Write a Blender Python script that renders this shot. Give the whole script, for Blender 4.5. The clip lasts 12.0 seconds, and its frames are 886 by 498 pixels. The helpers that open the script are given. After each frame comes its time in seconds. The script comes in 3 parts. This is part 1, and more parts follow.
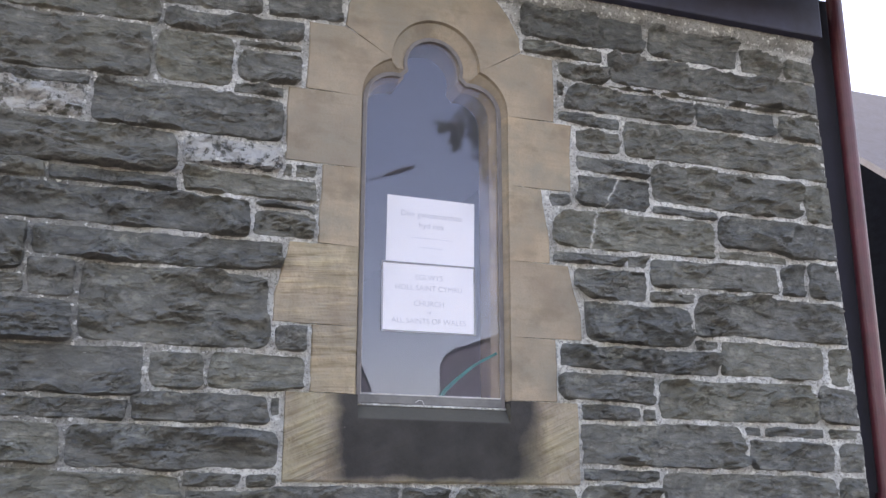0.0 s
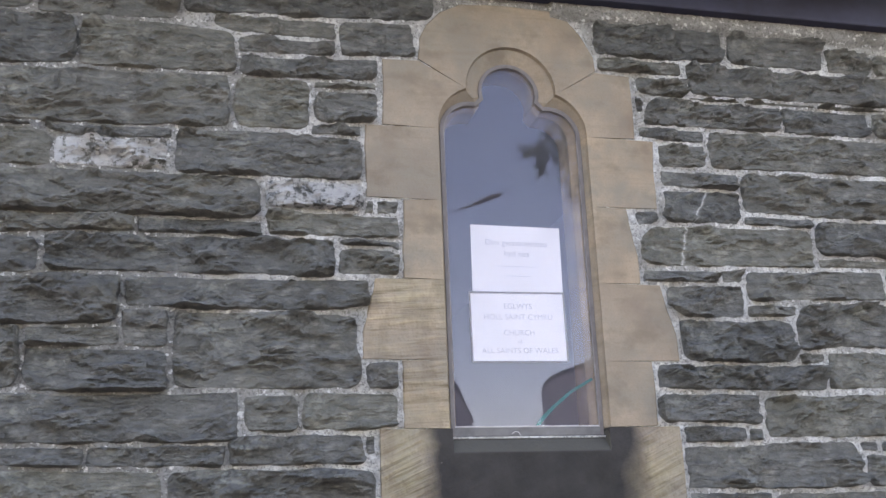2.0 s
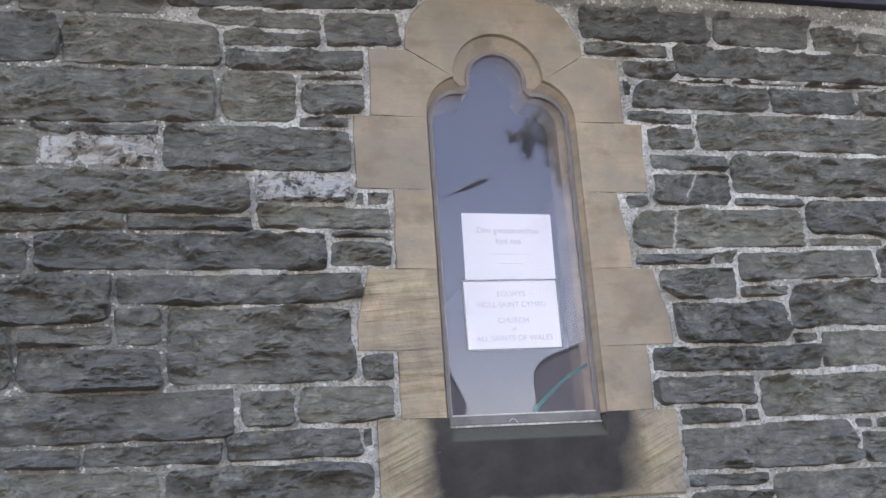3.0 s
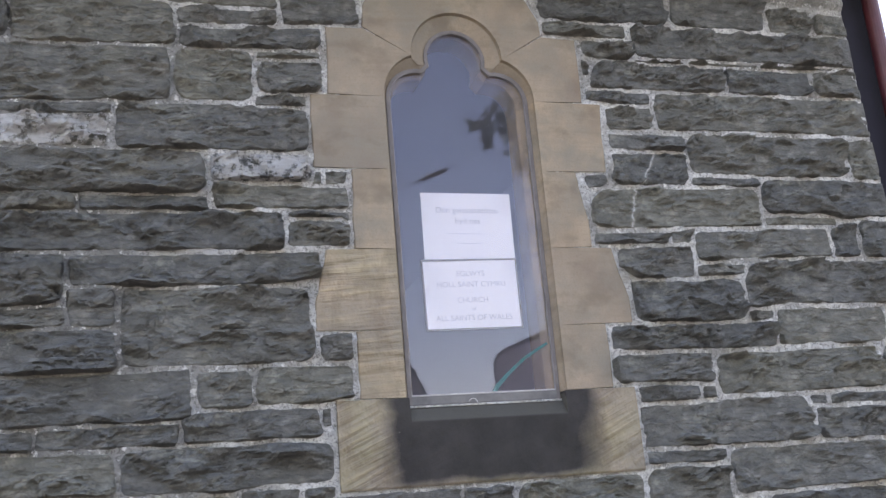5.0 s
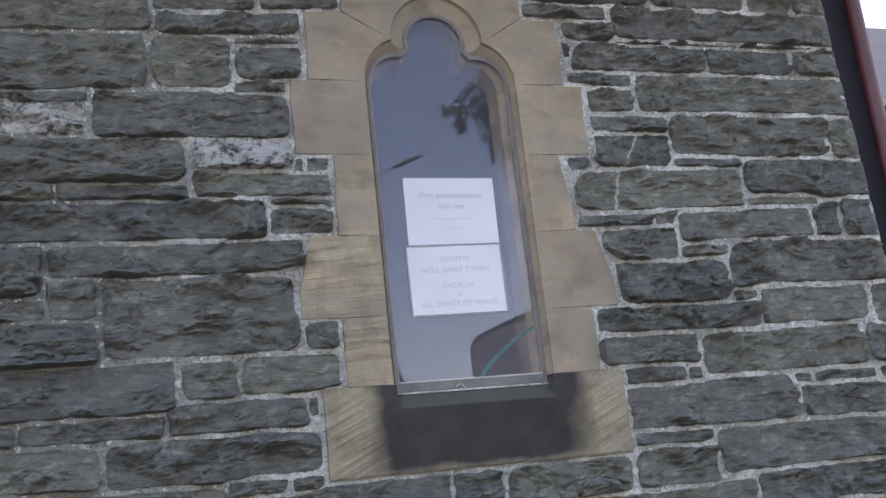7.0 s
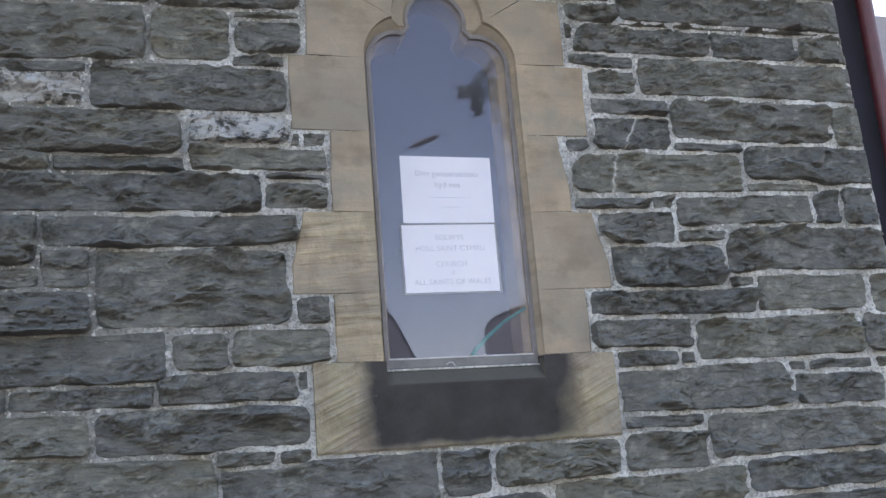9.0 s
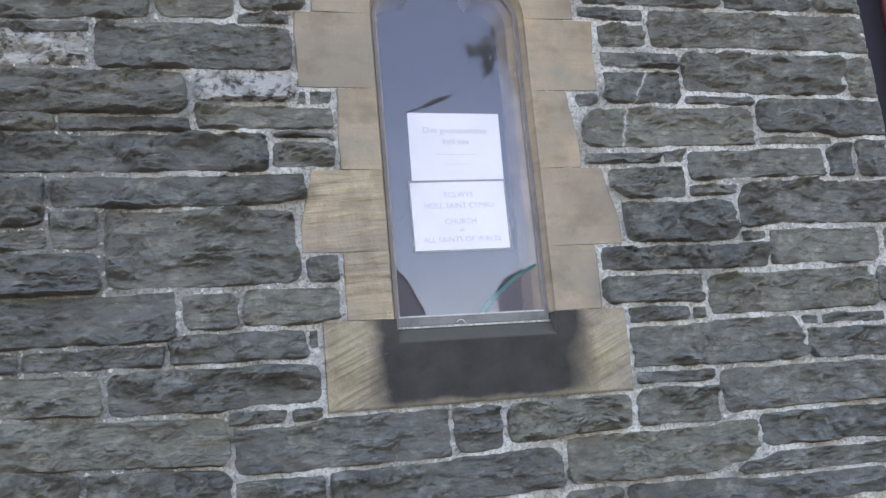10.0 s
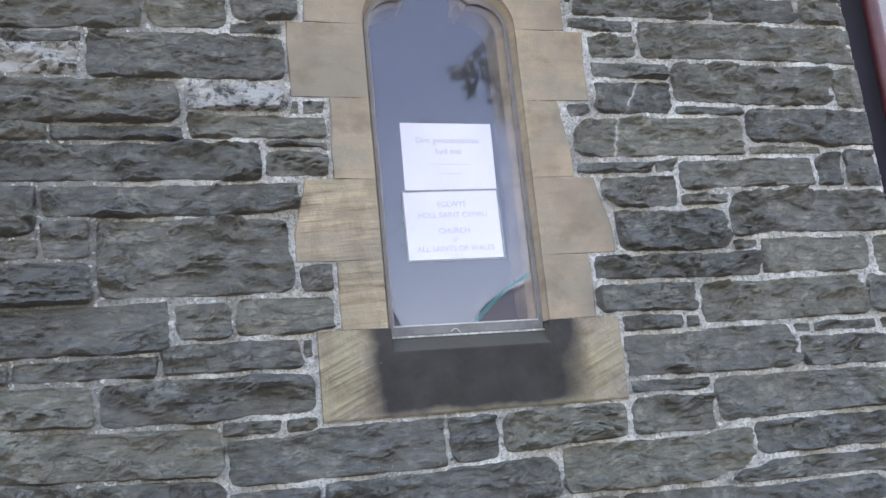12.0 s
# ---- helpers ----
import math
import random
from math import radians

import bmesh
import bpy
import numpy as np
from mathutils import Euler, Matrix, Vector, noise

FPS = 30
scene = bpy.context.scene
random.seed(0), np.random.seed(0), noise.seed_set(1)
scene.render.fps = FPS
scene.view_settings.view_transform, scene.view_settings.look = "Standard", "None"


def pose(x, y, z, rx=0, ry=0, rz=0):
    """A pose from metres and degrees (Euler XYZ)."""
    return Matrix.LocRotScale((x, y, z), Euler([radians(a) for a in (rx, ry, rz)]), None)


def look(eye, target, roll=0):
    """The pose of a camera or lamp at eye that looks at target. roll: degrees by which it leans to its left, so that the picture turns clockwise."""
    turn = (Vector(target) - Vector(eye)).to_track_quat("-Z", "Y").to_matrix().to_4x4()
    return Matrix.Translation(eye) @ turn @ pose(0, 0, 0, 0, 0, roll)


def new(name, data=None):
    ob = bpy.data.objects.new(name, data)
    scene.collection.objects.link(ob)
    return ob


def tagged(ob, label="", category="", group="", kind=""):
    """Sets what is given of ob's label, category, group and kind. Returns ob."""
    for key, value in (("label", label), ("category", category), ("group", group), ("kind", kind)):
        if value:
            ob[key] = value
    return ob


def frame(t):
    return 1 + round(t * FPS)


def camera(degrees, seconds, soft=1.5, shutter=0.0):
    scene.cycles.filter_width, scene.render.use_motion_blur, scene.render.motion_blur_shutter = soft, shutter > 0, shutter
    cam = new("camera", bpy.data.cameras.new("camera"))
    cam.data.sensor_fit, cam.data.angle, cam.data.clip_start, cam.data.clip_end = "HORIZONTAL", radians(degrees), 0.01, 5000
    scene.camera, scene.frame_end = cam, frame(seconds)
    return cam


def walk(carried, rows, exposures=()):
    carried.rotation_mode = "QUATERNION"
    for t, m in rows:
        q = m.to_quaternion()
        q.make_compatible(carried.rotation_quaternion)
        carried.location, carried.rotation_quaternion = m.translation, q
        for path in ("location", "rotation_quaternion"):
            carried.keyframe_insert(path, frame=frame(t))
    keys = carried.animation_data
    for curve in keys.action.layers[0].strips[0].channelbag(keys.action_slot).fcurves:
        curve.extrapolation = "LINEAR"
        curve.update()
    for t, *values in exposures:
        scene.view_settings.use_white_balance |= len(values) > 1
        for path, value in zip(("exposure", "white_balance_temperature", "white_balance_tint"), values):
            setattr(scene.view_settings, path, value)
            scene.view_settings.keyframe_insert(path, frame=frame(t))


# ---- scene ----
cam = camera(47.6, 12.0, soft=1.45)
PATH = [
    (0, (-0.9, -2.769, 1.609), (-0.257, -0.947, 2.124), 0.1),
    (0.5, (-0.872, -2.707, 1.63), (-0.322, -0.856, 2.152), -0.0),
    (1, (-0.866, -2.74, 1.615), (-0.367, -0.873, 2.131), -2.0),
    (1.5, (-0.887, -2.738, 1.628), (-0.399, -0.879, 2.181), -1.6),
    (2, (-0.87, -2.748, 1.622), (-0.407, -0.888, 2.194), -2.2),
    (2.5, (-0.886, -2.749, 1.636), (-0.439, -0.878, 2.184), -2.3),
    (3, (-0.879, -2.742, 1.634), (-0.393, -0.88, 2.178), -4.0),
    (5, (-0.872, -2.717, 1.603), (-0.309, -0.87, 2.126), -4.9),
    (5.5, (-0.872, -2.714, 1.595), (-0.298, -0.872, 2.124), -4.5),
    (6, (-0.89, -2.709, 1.605), (-0.299, -0.873, 2.135), -5.0),
    (6.5, (-0.873, -2.713, 1.594), (-0.289, -0.875, 2.121), -6.4),
    (7, (-0.895, -2.688, 1.608), (-0.283, -0.849, 2.1), -6.3),
    (8.8, (-0.831, -2.712, 1.589), (-0.247, -0.859, 2.061), -5.6),
    (9, (-0.829, -2.709, 1.592), (-0.252, -0.85, 2.052), -4.6),
    (9.5, (-0.84, -2.701, 1.603), (-0.266, -0.829, 2.014), -3.7),
    (10, (-0.817, -2.697, 1.583), (-0.265, -0.814, 1.97), -5.1),
    (10.5, (-0.851, -2.682, 1.562), (-0.283, -0.806, 1.958), -5.1),
    (11, (-0.871, -2.67, 1.549), (-0.288, -0.802, 1.962), -5.8),
    (11.5, (-0.872, -2.671, 1.57), (-0.28, -0.806, 1.983), -6.1),
    (12, (-0.852, -2.669, 1.542), (-0.262, -0.808, 1.975), -5.7),
]
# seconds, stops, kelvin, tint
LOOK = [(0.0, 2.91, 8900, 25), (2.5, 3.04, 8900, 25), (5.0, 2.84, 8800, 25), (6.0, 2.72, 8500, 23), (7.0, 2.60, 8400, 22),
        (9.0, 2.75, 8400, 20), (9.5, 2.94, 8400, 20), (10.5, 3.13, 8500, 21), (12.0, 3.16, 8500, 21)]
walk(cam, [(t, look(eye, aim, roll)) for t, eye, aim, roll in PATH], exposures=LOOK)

# ---------------------------------------------------------------- light
world = bpy.data.worlds.new("world")
scene.world = world
world.use_nodes = True
wn = world.node_tree
sky = wn.nodes.new("ShaderNodeTexSky")
sky.sky_type = "NISHITA"
sky.sun_disc = False
sky.sun_elevation = radians(46)
sky.sun_rotation = radians(-32)
sky.dust_density = 0.8
sky.ozone_density = 1.6
wn.links.new(sky.outputs[0], wn.nodes["Background"].inputs[0])
wn.nodes["Background"].inputs[1].default_value = 0.15
sun_data = bpy.data.lights.new("sun", "SUN")
sun_data.energy, sun_data.angle, sun_data.color = 3.0, radians(0.5), (1.0, 0.95, 0.87)
sun = new("sun", sun_data)
sun.matrix_world = look((-5.5, 8.8, 13.0), (0, 0, 2.0))


# ---------------------------------------------------------------- materials
class Mat:
    """A small builder of node materials."""

    def __init__(self, name, rough=0.8, metal=0.0, spec=0.5):
        self.m = bpy.data.materials.new(name)
        self.m.use_nodes = True
        self.t = self.m.node_tree
        self.b = self.t.nodes["Principled BSDF"]
        self.b.inputs["Roughness"].default_value = rough
        self.b.inputs["Metallic"].default_value = metal
        self.b.inputs["Specular IOR Level"].default_value = spec
        self.coord = self.t.nodes.new("ShaderNodeTexCoord").outputs["Object"]
        self.info = None
        self.height = None

    def node(self, kind, **ins):
        n = self.t.nodes.new(kind)
        for k, v in ins.items():
            self.put(n.inputs[k.replace("_", " ")], v)
        return n

    def put(self, sock, v):
        if isinstance(v, bpy.types.NodeSocket):
            self.t.links.new(v, sock)
        else:
            sock.default_value = v

    def place(self, scale=(1, 1, 1), shift=None):
        n = self.node("ShaderNodeMapping", Vector=self.coord, Scale=scale)
        if shift is not None:
            self.put(n.inputs["Location"], shift)
        return n.outputs[0]

    def rand(self):
        if self.info is None:
            self.info = self.t.nodes.new("ShaderNodeObjectInfo").outputs["Random"]
        return self.info

    def noise(self, scale, detail=5, rough=0.6, at=None):
        n = self.node("ShaderNodeTexNoise", Vector=at or self.coord, Scale=scale, Detail=detail, Roughness=rough)
        return n.outputs["Fac"]

    def ramp(self, fac, *stops):
        n = self.node("ShaderNodeValToRGB", Fac=fac)
        e = n.color_ramp.elements
        while len(e) < len(stops):
            e.new(0.5)
        for el, (p, c) in zip(e, stops):
            el.position = p
            el.color = (*c, 1) if isinstance(c, tuple) else (c, c, c, 1)
        return n.outputs["Color"]

    def mix(self, fac, a, b, how="MIX"):
        n = self.t.nodes.new("ShaderNodeMix")
        n.data_type, n.blend_type = "RGBA", how
        for i, v in ((0, fac), (6, a), (7, b)):
            self.put(n.inputs[i], (*v, 1) if isinstance(v, tuple) else v)
        return n.outputs[2]

    def math(self, how, a, b=0.0):
        n = self.t.nodes.new("ShaderNodeMath")
        n.operation = how
        self.put(n.inputs[0], a)
        self.put(n.inputs[1], b)
        return n.outputs[0]

    def color(self, c):
        self.put(self.b.inputs["Base Color"], (*c, 1) if isinstance(c, tuple) else c)
        return self

    def bump(self, height, far, strength=1.0):
        n = self.node("ShaderNodeBump", Height=height, Distance=far, Strength=strength)
        if self.height is not None:
            self.t.links.new(self.height, n.inputs["Normal"])
        self.height = n.outputs[0]
        self.put(self.b.inputs["Normal"], self.height)
        return self


def stone_material(name, painted=False, vein=None):
    """Dark grey-green rubble with flat cleft beds; painted: with worn limewash on it; vein: where a white vein crosses it, and its slant."""
    m = Mat(name, rough=0.82, spec=0.35)
    beds = m.place((3.0, 3.0, 13.0))
    broad = m.noise(1.6, 4, 0.55, beds)
    fine = m.noise(11.0, 6, 0.65, m.place((2.2, 2.2, 3.4)))
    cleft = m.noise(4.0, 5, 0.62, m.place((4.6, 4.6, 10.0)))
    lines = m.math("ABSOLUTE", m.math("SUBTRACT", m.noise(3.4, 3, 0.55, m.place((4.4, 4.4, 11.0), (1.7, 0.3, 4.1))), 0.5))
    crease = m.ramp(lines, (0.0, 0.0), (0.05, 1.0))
    facet = m.node("ShaderNodeTexVoronoi", Vector=m.place((13.0, 13.0, 25.0)), Scale=1.0, Randomness=1.0).outputs["Distance"]
    base = m.ramp(broad, (0.28, (0.122, 0.124, 0.113)), (0.5, (0.148, 0.150, 0.139)), (0.74, (0.184, 0.184, 0.168)))
    # low clefts painted darker for shade and dirt, high ones paler as if lit
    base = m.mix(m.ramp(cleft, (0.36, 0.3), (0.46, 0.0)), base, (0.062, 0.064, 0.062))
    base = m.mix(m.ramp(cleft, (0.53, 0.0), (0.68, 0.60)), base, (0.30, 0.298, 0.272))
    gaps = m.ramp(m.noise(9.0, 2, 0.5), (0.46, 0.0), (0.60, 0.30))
    # crease shade and dirt, also put into the colour
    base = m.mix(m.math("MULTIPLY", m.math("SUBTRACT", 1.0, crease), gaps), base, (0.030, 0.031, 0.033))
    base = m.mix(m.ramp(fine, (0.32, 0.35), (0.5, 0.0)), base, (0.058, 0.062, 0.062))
    base = m.mix(m.ramp(m.noise(5.0, 3, 0.5), (0.58, 0.0), (0.75, 0.30)), base, (0.210, 0.205, 0.160))
    tint = m.ramp(m.rand(), (0.0, (0.78, 0.80, 0.83)), (0.5, (1.0, 1.0, 1.0)), (1.0, (1.18, 1.16, 1.06)))
    base = m.mix(1.0, base, tint, "MULTIPLY")
    specks = m.ramp(m.noise(70, 3, 0.6), (0.66, 0.0), (0.72, 0.55))
    base = m.mix(specks, base, (0.30, 0.30, 0.27))
    scuff = m.math("MULTIPLY", m.ramp(m.noise(3.1, 3, 0.5, m.place((1, 1, 1), (5.0, 0, 2.0))), (0.56, 0.0), (0.66, 1.0)), m.ramp(m.noise(34, 5, 0.7, m.place((0.7, 1, 1.3))), (0.50, 0.0), (0.58, 0.6)))
    base = m.mix(scuff, base, (0.27, 0.275, 0.235))
    if vein is not None:
        xyz = m.node("ShaderNodeSeparateXYZ", Vector=m.coord)
        off = m.math("SUBTRACT", m.math("SUBTRACT", xyz.outputs[0], vein[0]), m.math("MULTIPLY", xyz.outputs[2], vein[1]))
        off = m.math("ADD", off, m.math("MULTIPLY", m.math("SUBTRACT", m.noise(28, 3, 0.6), 0.5), 0.03))
        streak = m.ramp(m.math("ABSOLUTE", off), (0.0022, 0.9), (0.0045, 0.0))
        base = m.mix(m.math("MULTIPLY", streak, m.ramp(m.noise(60, 2), (0.36, 0.2), (0.5, 1.0))), base, (0.55, 0.55, 0.52))
    if painted:
        wash = m.ramp(m.noise(26, 6, 0.7, m.place((1.0, 1, 1.0))), (0.42, 0.0), (0.50, 0.92))
        base = m.mix(wash, base, (0.50, 0.505, 0.50))
        m.bump(wash, 0.002)
    m.color(base)
    m.bump(cleft, 0.034, 1.0)
    m.bump(crease, 0.004, 0.7)
    m.bump(m.noise(1.0, 6, 0.7, m.place((15.0, 15.0, 46.0))), 0.016, 1.0)
    m.bump(facet, 0.034, 1.0)
    m.bump(m.noise(3.0, 4, 0.5, m.place((3.4, 3.0, 6.5))), 0.045, 0.7)
    m.bump(m.noise(45, 6, 0.75, m.place((1, 1, 1.8))), 0.009, 1.0)
    return m.m


def mortar_material():
    """Gritty lime mortar; greyer and dirtier where the old pointing has weathered, away from the window."""
    m = Mat("mortar", rough=0.95, spec=0.2)
    grain = m.noise(120, 5, 0.8)
    xyz = m.node("ShaderNodeSeparateXYZ", Vector=m.coord)
    x = xyz.outputs[0]
    blotch = m.noise(5.5, 5, 0.65)
    base = m.ramp(blotch, (0.34, (0.30, 0.295, 0.27)), (0.48, (0.47, 0.465, 0.44)), (0.62, (0.72, 0.72, 0.69)))
    old = m.math("ADD", x, m.math("MULTIPLY", m.math("SUBTRACT", m.noise(2.6, 4, 0.6), 0.5), 1.1))
    old = m.ramp(m.math("ADD", old, 1.12), (0.02, 0.75), (0.55, 0.0))
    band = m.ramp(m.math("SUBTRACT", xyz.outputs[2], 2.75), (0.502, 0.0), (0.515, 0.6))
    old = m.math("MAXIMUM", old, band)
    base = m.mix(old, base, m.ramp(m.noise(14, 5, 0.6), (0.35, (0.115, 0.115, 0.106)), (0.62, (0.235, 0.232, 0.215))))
    base = m.mix(m.ramp(grain, (0.40, 0.7), (0.50, 0.0)), base, (0.11, 0.108, 0.10))
    base = m.mix(m.ramp(m.noise(58, 3), (0.58, 0.0), (0.66, 0.85)), base, (0.74, 0.74, 0.71))
    m.color(base)
    m.bump(m.noise(38, 6, 0.75), 0.024, 1.0)
    m.bump(grain, 0.006, 1.0)
    return m.m


def sandstone_material(name, tooled=None, sooty=False):
    """Buff sandstone; tooled: slanting saw and chisel lines; sooty: black growth on and under the weathered sill."""
    m = Mat(name, rough=0.88, spec=0.25)
    broad = m.noise(3.2, 5, 0.6)
    base = m.ramp(broad, (0.30, (0.172, 0.136, 0.105)), (0.5, (0.252, 0.206, 0.156)), (0.70, (0.340, 0.278, 0.204)))
    tint = m.ramp(m.rand(), (0.0, (0.85, 0.86, 0.89)), (1.0, (1.13, 1.07, 0.99)))
    base = m.mix(1.0, base, tint, "MULTIPLY")
    grey = m.ramp(m.noise(4.2, 5, 0.65, m.place((1, 1, 1), (3.1, 0.0, 7.7))), (0.42, 0.0), (0.62, 0.9))
    base = m.mix(grey, base, (0.178, 0.160, 0.130))
    blot = m.ramp(m.noise(7.5, 5, 0.6, m.place((1, 1, 1.5), (9.1, 2.0, 1.7))), (0.52, 0.0), (0.66, 0.6))
    base = m.mix(blot, base, (0.135, 0.108, 0.078))
    streak = m.ramp(m.noise(3.0, 5, 0.65, m.place((1.2, 1.0, 14.0))), (0.52, 0.0), (0.72, 0.5))
    base = m.mix(streak, base, (0.165, 0.135, 0.098))
    grain = m.noise(160, 4, 0.7)
    base = m.mix(m.ramp(grain, (0.3, 0.4), (0.5, 0.0)), base, (0.16, 0.125, 0.08))
    m.bump(grain, 0.0015, 0.7)
    m.bump(m.noise(12, 5, 0.6), 0.004, 0.8)
    soot = 0.0
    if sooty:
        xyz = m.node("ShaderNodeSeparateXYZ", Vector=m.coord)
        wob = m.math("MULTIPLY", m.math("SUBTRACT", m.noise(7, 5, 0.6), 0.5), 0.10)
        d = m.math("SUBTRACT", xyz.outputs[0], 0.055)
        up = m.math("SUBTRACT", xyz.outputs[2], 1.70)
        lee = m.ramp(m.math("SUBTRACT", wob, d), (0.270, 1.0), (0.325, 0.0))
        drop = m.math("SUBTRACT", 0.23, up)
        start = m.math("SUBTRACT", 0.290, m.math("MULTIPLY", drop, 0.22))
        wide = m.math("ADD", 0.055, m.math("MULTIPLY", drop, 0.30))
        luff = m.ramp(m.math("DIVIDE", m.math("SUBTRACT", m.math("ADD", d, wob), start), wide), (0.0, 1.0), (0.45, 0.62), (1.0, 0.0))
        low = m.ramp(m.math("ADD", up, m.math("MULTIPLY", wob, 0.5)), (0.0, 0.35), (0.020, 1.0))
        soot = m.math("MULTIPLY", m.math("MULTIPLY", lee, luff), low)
    if tooled is not None:
        turn = m.node("ShaderNodeMapping", Vector=m.coord)
        turn.inputs["Rotation"].default_value = (0, radians(tooled), 0)
        fine = 30.0 if sooty else 24.0
        lines = m.noise(1.8, 3, 0.55, m.node("ShaderNodeMapping", Vector=turn.outputs[0], Scale=(1.9, 1.9, fine)).outputs[0])
        patch = m.ramp(m.noise(6.0, 4, 0.55, m.place((1.4, 1.0, 1.0), (2.2, 0.0, 5.1))), (0.42, 0.25 if sooty else 0.5), (0.58, 1.0))
        m.bump(m.math("MULTIPLY", m.math("MULTIPLY", lines, patch), m.math("SUBTRACT", 1.0, m.math("MULTIPLY", soot, 0.85))), 0.022 if sooty else 0.018, 0.9)
        # shade in the tool lines' hollows and light on their ridges, painted as colour
        deep, lit = (0.42, 0.34) if sooty else (0.9, 0.5)
        base = m.mix(m.math("MULTIPLY", patch, m.ramp(lines, (0.36, deep), (0.46, 0.0))), base, (0.115, 0.086, 0.052))
        base = m.mix(m.math("MULTIPLY", patch, m.ramp(lines, (0.53, 0.0), (0.70, lit))), base, (0.42, 0.345, 0.215))
        moss = m.ramp(m.noise(4.5, 5, 0.6, m.place((1, 1, 1), (6.6, 0, 1.9))), (0.42, 0.0), (0.60, 0.26 if sooty else 0.12))
        base = m.mix(moss, base, (0.26, 0.235, 0.115))
        block = m.ramp(m.noise(2.4, 4, 0.55, m.place((5.0, 1.0, 2.6), (0.7, 0, 3.0))), (0.50, 0.0), (0.62, 0.40))
        base = m.mix(block, base, (0.125, 0.095, 0.062))
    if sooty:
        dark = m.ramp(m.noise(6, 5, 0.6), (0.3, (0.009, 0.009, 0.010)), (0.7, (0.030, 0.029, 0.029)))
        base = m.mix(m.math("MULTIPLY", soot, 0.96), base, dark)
        # sill slope painted paler within the soot, for the sky light it catches
        lit_slope = m.math("MULTIPLY", m.ramp(up, (0.174, 0.0), (0.178, 0.7)), m.math("MULTIPLY", soot, m.math("LESS_THAN", m.math("ABSOLUTE", m.math("SUBTRACT", xyz.outputs[0], 0.055)), 0.2335)))
        base = m.mix(lit_slope, base, (0.068, 0.066, 0.056))
        spot = m.node("ShaderNodeTexVoronoi", Vector=m.coord, Scale=13.0, Randomness=1.0).outputs["Distance"]
        spot = m.math("MULTIPLY", m.ramp(spot, (0.025, 1.0), (0.040, 0.0)), m.ramp(m.noise(5, 2), (0.52, 0.0), (0.55, 0.8)))
        base = m.mix(spot, base, (0.5, 0.48, 0.42))
    m.color(base)
    return m.m


def plain_material(name, c, rough=0.6, metal=0.0, vary=0.12, grain=8.0, bump=0.0):
    m = Mat(name, rough=rough, metal=metal)
    lo, hi = tuple(v * (1 - vary) for v in c), tuple(min(1, v * (1 + vary)) for v in c)
    m.color(m.ramp(m.noise(grain, 5, 0.65), (0.3, lo), (0.7, hi)))
    if bump:
        m.bump(m.noise(grain * 4, 5, 0.6), bump, 0.8)
    return m.m


def clear_material(name, shine, tint, wave, dust):
    """A clear sheet: looks straight through, with a mirror sheen on top and a thin film of dust."""
    m = bpy.data.materials.new(name)
    m.use_nodes = True
    t = m.node_tree
    t.nodes.clear()
    out = t.nodes.new("ShaderNodeOutputMaterial")
    mix = t.nodes.new("ShaderNodeMixShader")
    see = t.nodes.new("ShaderNodeBsdfTransparent")
    see.inputs[0].default_value = (*tint, 1)
    gloss = t.nodes.new("ShaderNodeBsdfGlossy")
    gloss.inputs[0].default_value = (0.325, 0.325, 0.380, 1)
    gloss.inputs["Roughness"].default_value = 0.0
    mix.inputs[0].default_value = shine
    co = t.nodes.new("ShaderNodeTexCoord")
    wob = t.nodes.new("ShaderNodeTexNoise")
    wob.inputs["Scale"].default_value = 3.0
    wob.inputs["Detail"].default_value = 1.0
    bump = t.nodes.new("ShaderNodeBump")
    bump.inputs["Distance"].default_value = wave
    t.links.new(co.outputs["Object"], wob.inputs["Vector"])
    t.links.new(wob.outputs["Fac"], bump.inputs["Height"])
    t.links.new(bump.outputs[0], gloss.inputs["Normal"])
    t.links.new(see.outputs[0], mix.inputs[1])
    t.links.new(gloss.outputs[0], mix.inputs[2])
    film = t.nodes.new("ShaderNodeBsdfDiffuse")
    film.inputs[0].default_value = (0.70, 0.71, 0.76, 1)
    dull = t.nodes.new("ShaderNodeMixShader")
    patchy = t.nodes.new("ShaderNodeTexNoise")
    patchy.inputs["Scale"].default_value = 4.5
    patchy.inputs["Detail"].default_value = 4.0
    much = t.nodes.new("ShaderNodeMapRange")
    much.inputs["From Min"].default_value = 0.3
    much.inputs["From Max"].default_value = 0.7
    much.inputs["To Min"].default_value = dust * 0.75
    much.inputs["To Max"].default_value = dust * 1.25
    t.links.new(co.outputs["Object"], patchy.inputs["Vector"])
    t.links.new(patchy.outputs["Fac"], much.inputs["Value"])
    t.links.new(much.outputs[0], dull.inputs[0])
    t.links.new(mix.outputs[0], dull.inputs[1])
    t.links.new(film.outputs[0], dull.inputs[2])
    t.links.new(dull.outputs[0], out.inputs[0])
    return m


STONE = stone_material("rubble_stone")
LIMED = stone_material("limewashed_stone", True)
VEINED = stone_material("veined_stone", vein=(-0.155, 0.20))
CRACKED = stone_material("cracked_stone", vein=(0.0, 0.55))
MORTAR = mortar_material()
SAND = sandstone_material("sandstone")
TOOLED = sandstone_material("tooled_sandstone", tooled=4)
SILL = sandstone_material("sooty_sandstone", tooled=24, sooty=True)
SHEET = clear_material("clear_plastic", 0.054, (0.99, 0.98, 0.985), 0.0003, 0.018)
GLASS = clear_material("window_glass", 0.038, (0.95, 0.95, 0.95), 0.0002, 0.004)
BEAD = plain_material("grey_bead", (0.100, 0.097, 0.094), 0.6, 0.0, 0.3, 20)
